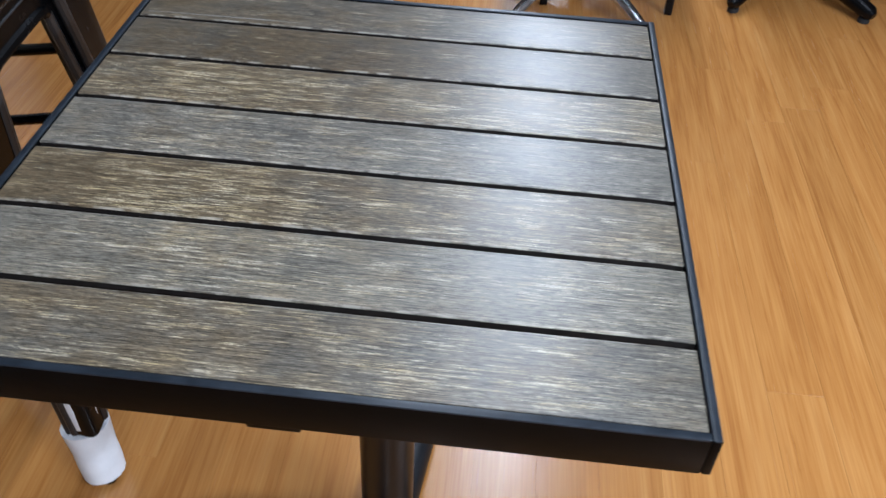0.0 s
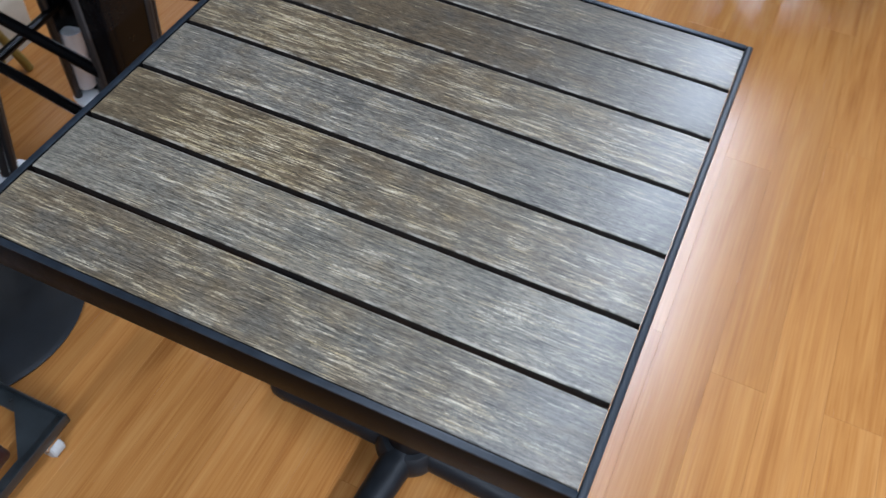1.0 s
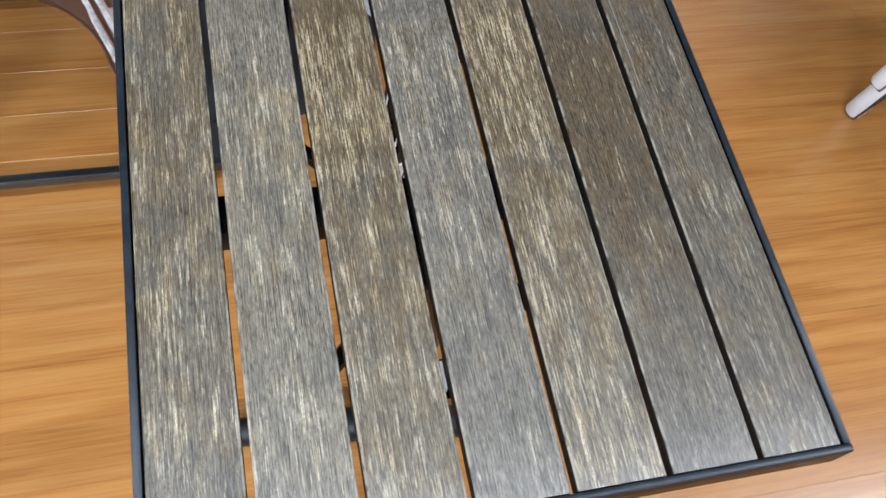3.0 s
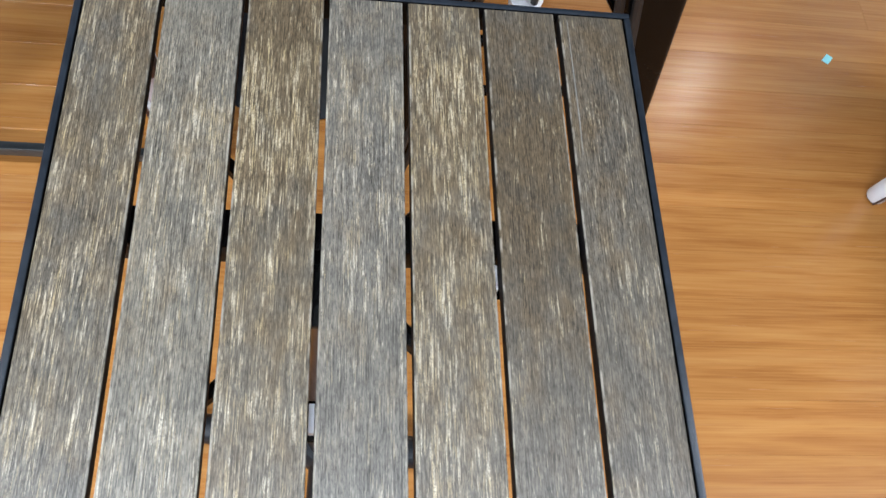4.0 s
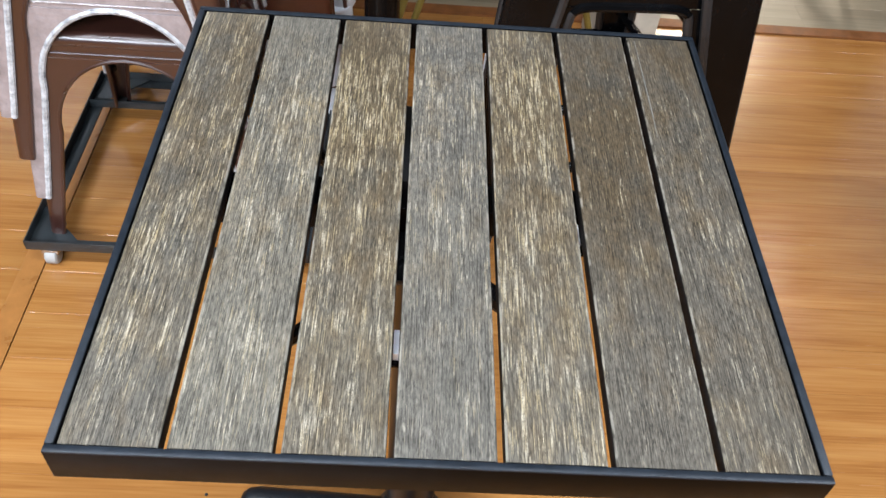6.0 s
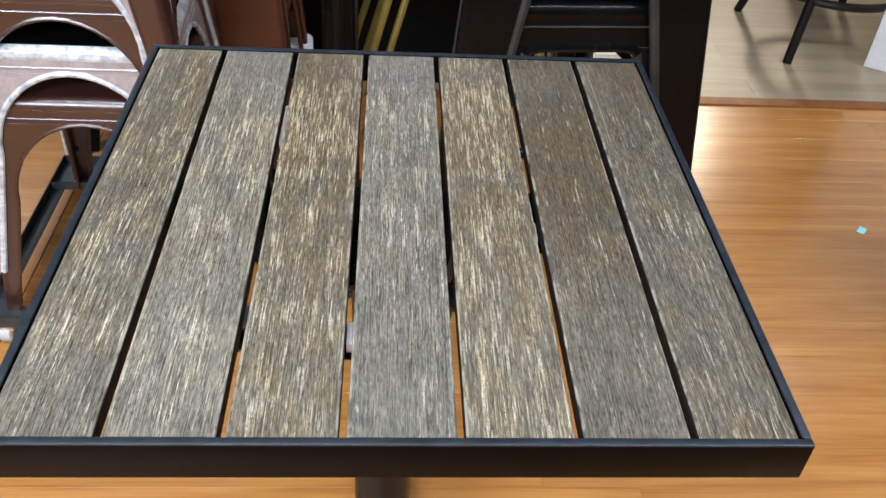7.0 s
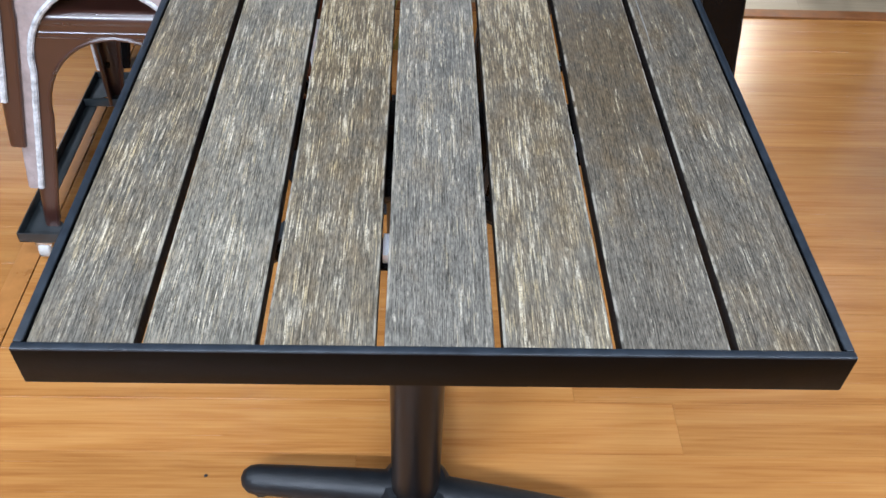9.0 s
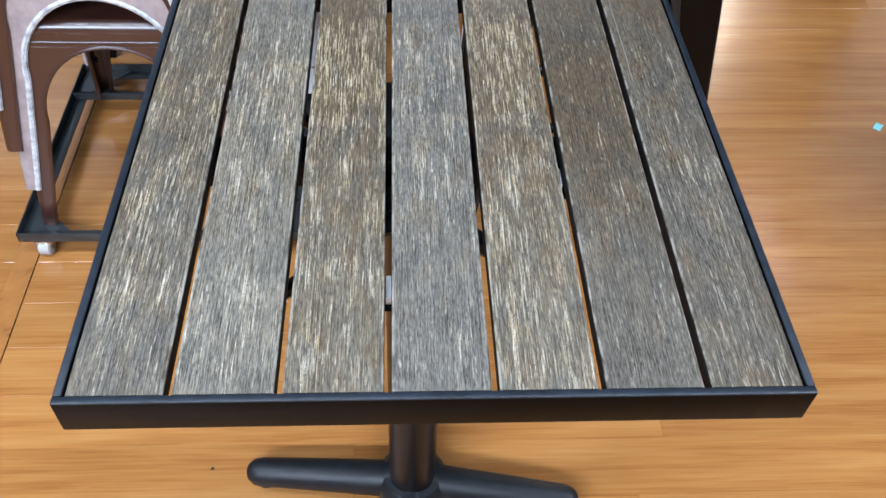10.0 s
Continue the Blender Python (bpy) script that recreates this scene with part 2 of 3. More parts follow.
def box(bm, lo, hi, bevel=0.0, seg=2):
    made = bmesh.ops.create_cube(bm, size=1.0)["verts"]
    for v in made:
        v.co = Vector([(a + b) / 2 + c * (b - a) for a, b, c in zip(lo, hi, v.co)])
    if bevel:
        edges = list({e for v in made for e in v.link_edges})
        bmesh.ops.bevel(bm, geom=edges, offset=bevel, segments=seg, affect="EDGES", profile=0.5)
    return bm


def tube(bm, pts, radii, seg=12, caps=True):
    pts = [Vector(p) for p in pts]
    radii = radii if isinstance(radii, (list, tuple)) else [radii] * len(pts)
    rings, up = [], None
    for i, p in enumerate(pts):
        way = (pts[min(i + 1, len(pts) - 1)] - pts[max(i - 1, 0)]).normalized()
        if up is None:
            up = Vector((0, 0, 1)) if abs(way.z) < 0.9 else Vector((1, 0, 0))
        side = way.cross(up).normalized()
        up = side.cross(way).normalized()
        rings.append([bm.verts.new(p + radii[i] * (math.cos(a) * side + math.sin(a) * up)) for a in (2 * math.pi * k / seg for k in range(seg))])
    for a, b in zip(rings, rings[1:]):
        for k in range(seg):
            bm.faces.new((a[k], a[(k + 1) % seg], b[(k + 1) % seg], b[k]))
    if caps:
        bm.faces.new(rings[0][::-1])
        bm.faces.new(rings[-1])
    return bm


def grid(bm, rows, thick):
    """A sheet through rows of points, given thickness."""
    vs = [[bm.verts.new(p) for p in row] for row in rows]
    faces = [bm.faces.new((a[k], a[k + 1], b[k + 1], b[k])) for a, b in zip(vs, vs[1:]) for k in range(len(a) - 1)]
    bmesh.ops.recalc_face_normals(bm, faces=faces)
    bmesh.ops.solidify(bm, geom=faces, thickness=thick)
    return bm


def lathe(bm, profile, seg=40, centre=(0, 0)):
    rings = []
    for r, z in profile:
        rings.append([bm.verts.new((centre[0] + max(r, 1e-4) * math.cos(2 * math.pi * k / seg), centre[1] + max(r, 1e-4) * math.sin(2 * math.pi * k / seg), z)) for k in range(seg)])
    for a, b in zip(rings, rings[1:]):
        for k in range(seg):
            bm.faces.new((a[k], a[(k + 1) % seg], b[(k + 1) % seg], b[k]))
    bm.faces.new(rings[0][::-1])
    bm.faces.new(rings[-1])
    return bm


def B():
    return bmesh.new()


# ---------------------------------------------------------------- room
X0, X1, Y0, Y1 = -6.5, 7.5, -6.5, 8.0
SILL = 1.57


def structure(name, lo, hi, mat, label=""):
    ob = new(name, finish(name, box(B(), lo, hi), mat, False))
    return tagged(ob, label, "", "", "structure")


floor = structure("floor", (X0, Y0, -0.1), (X1, Y1, -0.012), RUBBER, "orange-brown glossy laminate plank floor")
structure("ceiling", (X0, Y0, CEILING), (X1, Y1, CEILING + 0.1), CEIL, "plain dark grey painted ceiling")
structure("wall_west", (X0 - 0.15, Y0, -0.1), (X0, Y1, CEILING + 0.1), WALL, "plain pale painted wall")
structure("wall_east", (X1, Y0, -0.1), (X1 + 0.15, Y1, CEILING + 0.1), WALL, "plain pale painted wall")
structure("wall_south", (X0 - 0.15, Y0 - 0.15, -0.1), (X1 + 0.15, Y0, CEILING + 0.1), WALL, "plain pale painted wall")
structure("wall_north", (X0 - 0.15, Y1, -0.1), (X1 + 0.15, Y1 + 0.15, CEILING + 0.1), WALL, "plain pale painted wall")

for fx, fy, fl, watts, up, wide in FIXTURES:
    lamp = thing("ceiling_light", "white linear tube fixture hung out of view under the ceiling", "ceiling light", "ceiling lights", pose(fx, fy, CEILING))
    part("housing", box(B(), (-fl / 2 - 0.03, -wide / 2 - 0.03, -0.285), (fl / 2 + 0.03, wide / 2 + 0.03, -0.235), 0.008), LAMP, lamp)
    for sx in (-1, 1):
        part("hanger", tube(B(), [(sx * fl * 0.4, 0, -0.236), (sx * fl * 0.4, 0, -0.0005)], 0.004, 8), LAMP, lamp)


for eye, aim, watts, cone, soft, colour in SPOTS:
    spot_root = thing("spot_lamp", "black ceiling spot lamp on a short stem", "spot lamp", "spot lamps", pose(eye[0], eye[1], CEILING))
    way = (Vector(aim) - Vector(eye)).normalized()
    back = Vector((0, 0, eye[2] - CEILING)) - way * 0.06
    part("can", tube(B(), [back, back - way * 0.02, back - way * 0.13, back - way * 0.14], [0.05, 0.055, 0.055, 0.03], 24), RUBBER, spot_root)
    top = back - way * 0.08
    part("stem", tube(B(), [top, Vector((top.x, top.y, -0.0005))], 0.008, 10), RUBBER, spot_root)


# ---------------------------------------------------------------- slatted table
# how worn each board is from its near end to its far end, in twentieths of a metre, and how brown in steps of 15 cm
WORN = ((0.25, 0.35, 0.55, 0.6, 0.6, 0.7, 0.6, 0.6, 0.65, 0.5, 0.5, 0.55, 0.6), (0.5, 0.65, 0.6, 0.4, 0.35, 0.5, 0.6, 0.7, 0.75, 0.7, 0.45, 0.2, 0.15),
        (0.65, 0.6, 0.65, 0.7, 0.55, 0.6, 0.55, 0.7, 0.9, 0.85, 0.75, 0.65, 0.35), (0.4, 0.35, 0.4, 0.5, 0.55, 0.6, 0.6, 0.55, 0.45, 0.65, 0.7, 0.55, 0.4),
        (0.75, 0.8, 0.7, 0.7, 0.6, 0.55, 0.6, 0.75, 0.85, 0.8, 0.85, 0.8, 0.6), (0.2, 0.22, 0.32, 0.4, 0.35, 0.3, 0.25, 0.25, 0.28, 0.3, 0.2, 0.15, 0.15),
        (0.62, 0.5, 0.28, 0.3, 0.34, 0.4, 0.32, 0.25, 0.28, 0.35, 0.22, 0.18, 0.2))
BROWNED = ((0.4, 0.5, 0.6, 0.6, 0.6), (0.2, 0.2, 0.4, 0.4, 0.2), (0.4, 0.5, 0.6, 0.9, 0.9), (0.1, 0.2, 0.3, 0.3, 0.3), (0.4, 0.5, 0.6, 0.8, 0.7), (0.1, 0.3, 0.7, 0.8, 0.5), (0.5, 0.3, 0.4, 0.5, 0.6))
SLAT_TONE = ((0.98, 0.98, 0.98), (1.1, 1.09, 1.06), (0.98, 0.95, 0.9), (1.0, 1.0, 1.01), (1.0, 0.97, 0.93), (0.8, 0.77, 0.74), (0.84, 0.81, 0.78))


def sampled(values, f):
    f = min(max(f, 0.0), 1.0) * (len(values) - 1)
    i = min(int(f), len(values) - 2)
    return values[i] + (values[i + 1] - values[i]) * (f - i)


def slat_mesh(left, right, y0, y1, r=0.0022, deep=0.018, stations=25):
    """A board with eased edges, cut across at even steps."""
    top = [(r - r * math.cos(a), -r + r * math.sin(a)) for a in (math.pi / 2 * j / 4 for j in range(5))]
    ring = [(left, -deep)] + [(left + x, z) for x, z in top] + [(right - x, z) for x, z in reversed(top)] + [(right, -deep)]
    bm, rows = B(), []
    for j in range(stations):
        y = y0 + (y1 - y0) * j / (stations - 1)
        drop = 0.0009 if j in (0, stations - 1) else 0.0
        rows.append([bm.verts.new((x, y, z - (drop if z > -deep else 0))) for x, z in ring])
    for a, b in zip(rows, rows[1:]):
        for k in range(len(ring)):
            bm.faces.new((a[k], a[(k + 1) % len(ring)], b[(k + 1) % len(ring)], b[k]))
    bm.faces.new(rows[0])
    bm.faces.new(rows[-1][::-1])
    return bm


def slatted_table():
    t = thing("slatted_table", "square pedestal table with dark streaked slats in black metal frame", "table")
    x0, x1, y0, y1, top, deep, rim = -0.325, 0.325, -0.311, 0.337, 0.76, 0.042, 0.0078
    fr = part("frame", B(), FRAME, t, "black powder-coated metal edge frame")
    for nm, lo, hi in (("frame_bar", (x0, y0, top - deep), (x1, y0 + rim, top)), ("frame_bar", (x0, y1 - rim, top - deep), (x1, y1, top)),
                       ("frame_bar", (x0, y0 + rim, top - deep), (x0 + rim, y1 - rim, top)), ("frame_bar", (x1 - rim, y0 + rim, top - deep), (x1, y1 - rim, top))):
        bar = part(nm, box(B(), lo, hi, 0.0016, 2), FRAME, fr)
        # upward faces take the colour with the light in it
        bar.data.materials.append(RIM_TOP_LIT)
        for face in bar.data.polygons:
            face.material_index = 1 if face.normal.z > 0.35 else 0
    pitch, wide = 0.0925, 0.0858
    for k in range(7):
        cx = (k - 3) * pitch
        me = finish("slat", slat_mesh(max(-wide / 2, x0 + rim + 0.0016 - cx), min(wide / 2, x1 - rim - 0.0016 - cx), y0 + rim + 0.0012, y1 - rim - 0.0012), SLAT)
        me.materials.append(SLAT_SIDE_SHADED)
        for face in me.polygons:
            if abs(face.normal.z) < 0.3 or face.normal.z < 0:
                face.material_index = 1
        attr = me.attributes.new("wear", "FLOAT_VECTOR", "POINT")
        for v, d in zip(me.vertices, attr.data):
            along = (v.co.y + 0.3) / 0.6
            d.vector = (sampled(WORN[k], along), sampled(BROWNED[k], along), 0)
        ob = new("slat", me)
        ob.parent = t
        ob.location = (cx, 0, top - 0.0015)
        ob.color = (*SLAT_TONE[k], 1)
        if k == 6:
            part("worn_ridge", tube(B(), [(-0.0335, 0.32, -0.0004), (-0.033, 0.24, -0.0002), (-0.0325, 0.17, -0.0002), (-0.0335, 0.1, -0.0006)], [0.0005, 0.0008, 0.0009, 0.0003], 6), RIDGE, ob)
    part("support_bar", box(B(), (x0 + rim, 0.004, 0.703), (x1 - rim, 0.048, 0.7405), 0.002), FRAME, t)
    cx, cy = -0.015, -0.006
    part("mounting_plate", box(B(), (cx - 0.06, cy - 0.06, 0.694), (cx + 0.06, cy + 0.06, 0.7025), 0.003), IRON, t)
    for a in (45, 135, 225, 315):
        d = Vector((math.cos(radians(a)), math.sin(radians(a)), 0))
        part("mounting_arm", tube(B(), [Vector((cx, cy, 0.69)) + d * 0.02, Vector((cx, cy, 0.698)) + d * 0.2], [0.014, 0.008], 8), IRON, t)
    cy = -0.017
    part("column", tube(B(), [(cx, cy, 0.05), (cx, cy, 0.7)], 0.0375, 40), POLE, t, "dark bronze round steel column")
    base = part("base_hub", lathe(B(), [(0.03, 0.012), (0.056, 0.014), (0.061, 0.034), (0.057, 0.054), (0.048, 0.064), (0.0385, 0.066), (0.0377, 0.055)], 40, (cx, cy)), IRON, t, "black cast iron cross base hub")
    for a in (-8, 89, 174.5, 266):
        d = Vector((math.cos(radians(a)), math.sin(radians(a)), 0))
        c = Vector((cx, cy, 0))
        pts = [c + d * r + Vector((0, 0, z)) for r, z in ((0.03, 0.038), (0.1, 0.036), (0.2, 0.032), (0.254, 0.029), (0.267, 0.028), (0.276, 0.027), (0.28, 0.026))]
        part("base_arm", tube(B(), pts, [0.031, 0.029, 0.026, 0.0245, 0.022, 0.015, 0.006], 16), IRON, base)
        part("foot_pad", lathe(B(), [(0.014, 0), (0.016, 0.001), (0.016, 0.006), (0.008, 0.008)], 16, tuple((c + d * 0.25)[:2])), RUBBER, base)
    for px, py in ((-0.0462, -0.172), (0.1387, -0.02)):
        clip = part("bracket", box(B(), (px - 0.009, py - 0.02, 0.726), (px + 0.009, py + 0.02, 0.7295), 0.001), FRAME, t)
        part("label", box(B(), (px - 0.0027, py - 0.014, 0.7297), (px + 0.0027, py + 0.014, 0.74), 0.0005), WHITE, clip, "small white label")
    return t


slatted_table()


# ---------------------------------------------------------------- stamped metal chairs and stools
def stamped_seat(root, mat, half_top, half_foot, seat, square=1.0, front=(0.048, 0.026), side=(0.048, 0.026), arch_drop=0.16, apron=0.034, sleeve=0.0, taper=0.12, bead=0.005, edge=None, tall=0.14):
    """Four folded sheet legs, arched aprons with rolled beads, and a pressed seat pan, narrower at the back."""
    corner = lambda z: half_top + (half_foot - half_top) * (seat - z) / seat
    top = seat - 0.012

    def warp(p):
        x, y, z = p
        h = corner(z)
        return Vector((x * (1 - taper * (y + h) / (2 * h)), y, z))

    crown = top - apron
    spring = crown - arch_drop

    def level(k):
        """Height and the arch's opening, as a share of its width at the spring."""
        if k < 5:
            return spring * k / 5, 1.0
        a = math.pi / 2 * (k - 5) / 10
        return spring + arch_drop * math.sin(a), max(math.cos(a), 0.0) ** square

    def flange(width, k):
        z, open_ = level(k)
        if k < 5:
            return width[1] + (width[0] - width[1]) * z / spring
        return corner(z) - (corner(spring) - width[0]) * open_

    for sx in (-1, 1):
        for sy in (-1, 1):
            rows = []
            for k in range(16):
                z = level(k)[0]
                c, r = corner(z), 0.012
                wa, wb = flange(front, k), flange(side, k)
                sec = [(wa, 0.003), (wa - 0.003, 0), (wa * 0.6, 0), (wa * 0.3 + 0.008, 0)] + [(r - r * math.sin(a), r - r * math.cos(a)) for a in (math.pi / 2 * j / 4 for j in range(5))] + [(0, wb * 0.3 + 0.008), (0, wb * 0.6), (0, wb - 0.003), (0.003, wb)]
                rows.append([warp((sx * (c - a), sy * (c - b), z)) for a, b in sec])
            leg = part("leg", grid(B(), rows, -0.002), mat, root)
            off = 0.014 if sleeve < 0.023 else 0.021
            c0, c1 = warp((sx * (corner(0) - off), sy * (corner(0) - off), 0)), warp((sx * (corner(tall) - off - 0.002), sy * (corner(tall) - off - 0.002), tall))
            if sleeve:
                part("sleeve", tube(B(), [c0.lerp(c1, f) for f in (0.02, 0.05, 0.3, 0.6, 0.9, 1.0)], [sleeve * r for r in (0.86, 0.95, 1.0, 0.98, 1.05, 1.08)], 16), WHITE, leg, "white foam foot sleeve")
            part("foot_cap", box(B(), (c0.x - 0.012, c0.y - 0.012, 0), (c0.x + 0.012, c0.y + 0.012, 0.014), 0.003), RUBBER, leg)
    for turn in range(4):
        m = Matrix.Rotation(turn * math.pi / 2, 3, "Z")
        width = front if turn % 2 == 0 else side
        rows = []
        for k in range(5):
            z = crown + (top - crown) * k / 4
            rows.append([warp(m @ Vector((u * (corner(z) - (0.0 if abs(u) < 1 else 0.004)), -corner(z) + (0.0005 if abs(u) < 1 else 0.004), z))) for u in (-1, -0.97, -0.5, 0, 0.5, 0.97, 1)])
        ap = part("apron", grid(B(), rows, 0.002), mat, root)
        half = [m @ Vector((-(corner(level(k)[0]) - flange(width, k)), -corner(level(k)[0]) + 0.002, level(k)[0])) for k in range(16)]
        other = [m @ Vector((corner(level(k)[0]) - flange(width, k), -corner(level(k)[0]) + 0.002, level(k)[0])) for k in range(14, -1, -1)]
        if edge:
            for run, coat in ((half[:9], edge), (half[8:] + other[:-8], mat), (other[-9:], edge)):
                part("rolled_edge", tube(B(), [warp(p) for p in run], bead, 8), coat, ap)
        else:
            part("rolled_edge", tube(B(), [warp(p) for p in half + other], bead * (1.25 if mat is FILM else 1), 8), FILM_EDGE if mat is FILM else mat, ap)
        z = seat - 0.036
        part("pressed_bead", tube(B(), [warp(m @ Vector((u * (corner(z) - 0.022), -corner(z) - 0.0005, z))) for u in (-1, -0.33, 0.33, 1)], 0.0016, 6), edge or mat, ap)
    h = half_top + 0.003
    bm = box(B(), (-h, -h, seat - 0.036), (h, h, seat), 0.0175, 6)
    for v in bm.verts:
        x, y, z = v.co
        v.co.x = x * (1 - taper * (y + h) / (2 * h))
    pan = part("seat", bm, FILM_EDGE if mat is FILM else mat, root)
    if mat is FILM:
        pan.data.materials.append(BLACK)
        for face in pan.data.polygons:
            if face.normal.z > 0.97:
                face.material_index = 1


def metal_chair(at, mat, label, group, sleeve=0.0):
    root = thing("metal_chair", label, "chair", group, at)
    stamped_seat(root, mat, 0.172, 0.222, 0.455, sleeve=sleeve)
    pts = [(-0.146, 0.165, 0.44), (-0.158, 0.19, 0.55), (-0.17, 0.222, 0.68)]
    pts += [(-0.17 + 0.05 * (1 - math.cos(a)), 0.222 + 0.03 * math.sin(a), 0.72 + 0.09 * math.sin(a)) for a in (math.pi / 2 * j / 5 for j in range(6))]
    pts += [(-x, y, z) for x, y, z in reversed(pts)]
    part("back_hoop", tube(B(), pts, 0.0125, 12), mat, root)
    rows = [[(x * (1 + 0.5 * (z - 0.45)), 0.168 + 0.09 * ((z - 0.44) / 0.37) ** 1.3 + 0.25 * x * x, z) for x in (-0.07, -0.045, -0.015, 0.015, 0.045, 0.07)] for z in (0.44, 0.52, 0.6, 0.68, 0.76, 0.805)]
    part("back_slat", grid(B(), rows, 0.003), mat, root)
    return root


def metal_stool(at, mat, label, group, half_top=0.185, half_foot=0.259, seat=0.745, sleeve=0.034, front=(0.098, 0.04), side=(0.06, 0.034), taper=0.34, tall=0.14):
    root = thing("metal_bar_stool", label, "bar stool", group, at)
    stamped_seat(root, mat, half_top, half_foot, seat, 0.3, front, side, 0.02, 0.058, sleeve, taper, 0.0085 if mat is BLACK else 0.006, EDGE_SHEEN if mat is BLACK else None, tall)
    corner = lambda z: half_top + (half_foot - half_top) * (seat - z) / seat
    for z, ends in ((0.42, ((-1, -1), (-1, 1))), (0.42, ((1, -1), (1, 1))), (0.36, ((-1, 1), (1, 1))), (0.36, ((-1, -1), (1, -1)))):
        c = corner(z) - 0.01
        pts = [Vector((sx * c * (1 - taper * (sy + 1) / 2), sy * c, z)) for sx, sy in ends]
        part("rung", tube(B(), pts, 0.0095, 10), mat, root)
    return root


# trolley with its stack of chairs
STACK = Vector((-0.552, 0.79, 0))


def dolly():
    t = thing("chair_dolly", "black steel angle-frame dolly on small grey casters", "dolly", "", pose(-0.525, 0.812, 0))
    h, z0, z1 = 0.287, 0.044, 0.068
    for turn in range(4):
        m = Matrix.Rotation(turn * math.pi / 2, 4, "Z")
        bm = box(B(), (-h, -h, z0), (h, -h + 0.003, z1), 0.0008)
        box(bm, (-h, -h + 0.003, z0), (h, -h + 0.03, z0 + 0.003), 0.0008)
        bm.transform(m)
        part("rail", bm, ANGLE, t)
        bm, outline = B(), ((-h + 0.0035, -h + 0.0035), (-h + 0.12, -h + 0.0035), (-h + 0.0035, -h + 0.12))
        low, high = ([bm.verts.new((px, py, z)) for px, py in outline] for z in (z0 + 0.0034, z0 + 0.0064))
        bm.faces.new(high)
        bm.faces.new(low[::-1])
        for a in range(3):
            b = (a + 1) % 3
            bm.faces.new((low[a], low[b], high[b], high[a]))
        bm.transform(m)
        part("corner_plate", bm, ANGLE, t)
    for sx in (-1, 1):
        for sy in (-1, 1):
            cx, cy = sx * (h - 0.045), sy * (h - 0.012)
            wheel = part("caster_wheel", tube(B(), [(cx - 0.013, cy, 0.02), (cx - 0.01, cy, 0.02), (cx + 0.01, cy, 0.02), (cx + 0.013, cy, 0.02)], [0.016, 0.02, 0.02, 0.016], 20), CASTER, t, "pale grey plastic caster wheel")
            part("caster_fork", box(B(), (cx - 0.017, cy - 0.012, 0.03), (cx + 0.017, cy + 0.012, z0 - 0.0005), 0.002), CHROME, wheel)
    part("cross_rail", box(box(B(), (-h + 0.0035, 0.17, z0 + 0.004), (h - 0.0035, 0.173, z1), 0.0008), (-h + 0.0035, 0.1735, z0 + 0.004), (h - 0.0035, 0.2, z0 + 0.007), 0.0008), ANGLE, t)
    return t


dolly()
for k in range(5):
    film = k in (1, 3)
    metal_chair(pose(STACK.x - 0.006 * k, STACK.y + 0.004 * k, 0.05 + 0.098 * k), FILM if film else BROWN,
                "metal chair wrapped in silvery film in a stack" if film else "stackable brown painted metal chair on a dolly", "stacked chairs")

# black bar stools behind the table
for k in range(2):
    metal_stool(pose(0.2766, 0.725, 0.002 + 0.13 * k, 0, 0, 4), BLACK, "gloss black metal bar stool with white foam feet", "black bar stools", sleeve=(0.036, 0.024)[k], taper=0.44, tall=(0.115, 0.165)[k])

# brown bar stools, gold and black chairs further back
for k in range(2):
    metal_stool(pose(-0.4, 1.2, 0.002 + 0.13 * k, 0, 0, -3), RED_BROWN, "red-brown metal bar stool with white foam feet", "brown bar stools", 0.13, 0.19, front=(0.15, 0.14), taper=0.1)


def gold_chair(at):
    """Open frame of slim splayed tubes with a rounded brace inside each end frame."""
    root = thing("metal_chair", "gold painted tube-frame metal chair behind the bar stools", "chair", "", at)
    top, half, slope, r = 0.515, 0.165, 0.286, 0.0105
    at_height = lambda z, inset=0.0: half - inset + slope * (top - z)
    for sy in (-1, 1):
        for sx in (-1, 1):
            part("leg", tube(B(), [(sx * at_height(0.004), sy * (0.17 + 0.06), 0.004), (sx * half, sy * 0.17, top)], r, 12), GOLD, root)
        part("seat_rail", tube(B(), [(-half, sy * 0.17, top), (half, sy * 0.17, top)], r, 12), GOLD, root)
        low, c, q = top - 0.034, 0.042, 0.035
        pts = [(-at_height(0.06, c), sy * 0.222, 0.06), (-at_height(low - q, c), sy * 0.178, low - q)]
        pts += [(-at_height(low, c) + q * (1 - math.cos(a)), sy * 0.175, low - q + q * math.sin(a)) for a in (0.4, 0.8, 1.2, 1.57)]
        part("brace", tube(B(), pts + [(-x, y, z) for x, y, z in reversed(pts)], 0.009, 10), GOLD, root)
    for sx in (-1, 1):
        part("seat_rail", tube(B(), [(sx * half, -0.17, top), (sx * half, 0.17, top)], r, 12), GOLD, root)
    part("seat", box(B(), (-half + 0.012, -0.158, top + 0.002), (half - 0.012, 0.158, top + 0.014), 0.004), BLACK, root)
    return root


gold_chair(pose(0.165, 1.475, 0.0, 0, 0, 2))
# Black stacks added to hide the pale floor and darken the background.
for x, y, turn in ((0.02, 2.16, 0), (0.47, 2.18, 5), (-0.5, 1.95, -8), (-0.62, 1.47, 10)):
    for k in range(4):
        metal_chair(pose(x, y, 0.002 + 0.105 * k, 0, 0, turn), BLACK, "gloss black metal chair in an added background stack", "black stacked chairs")


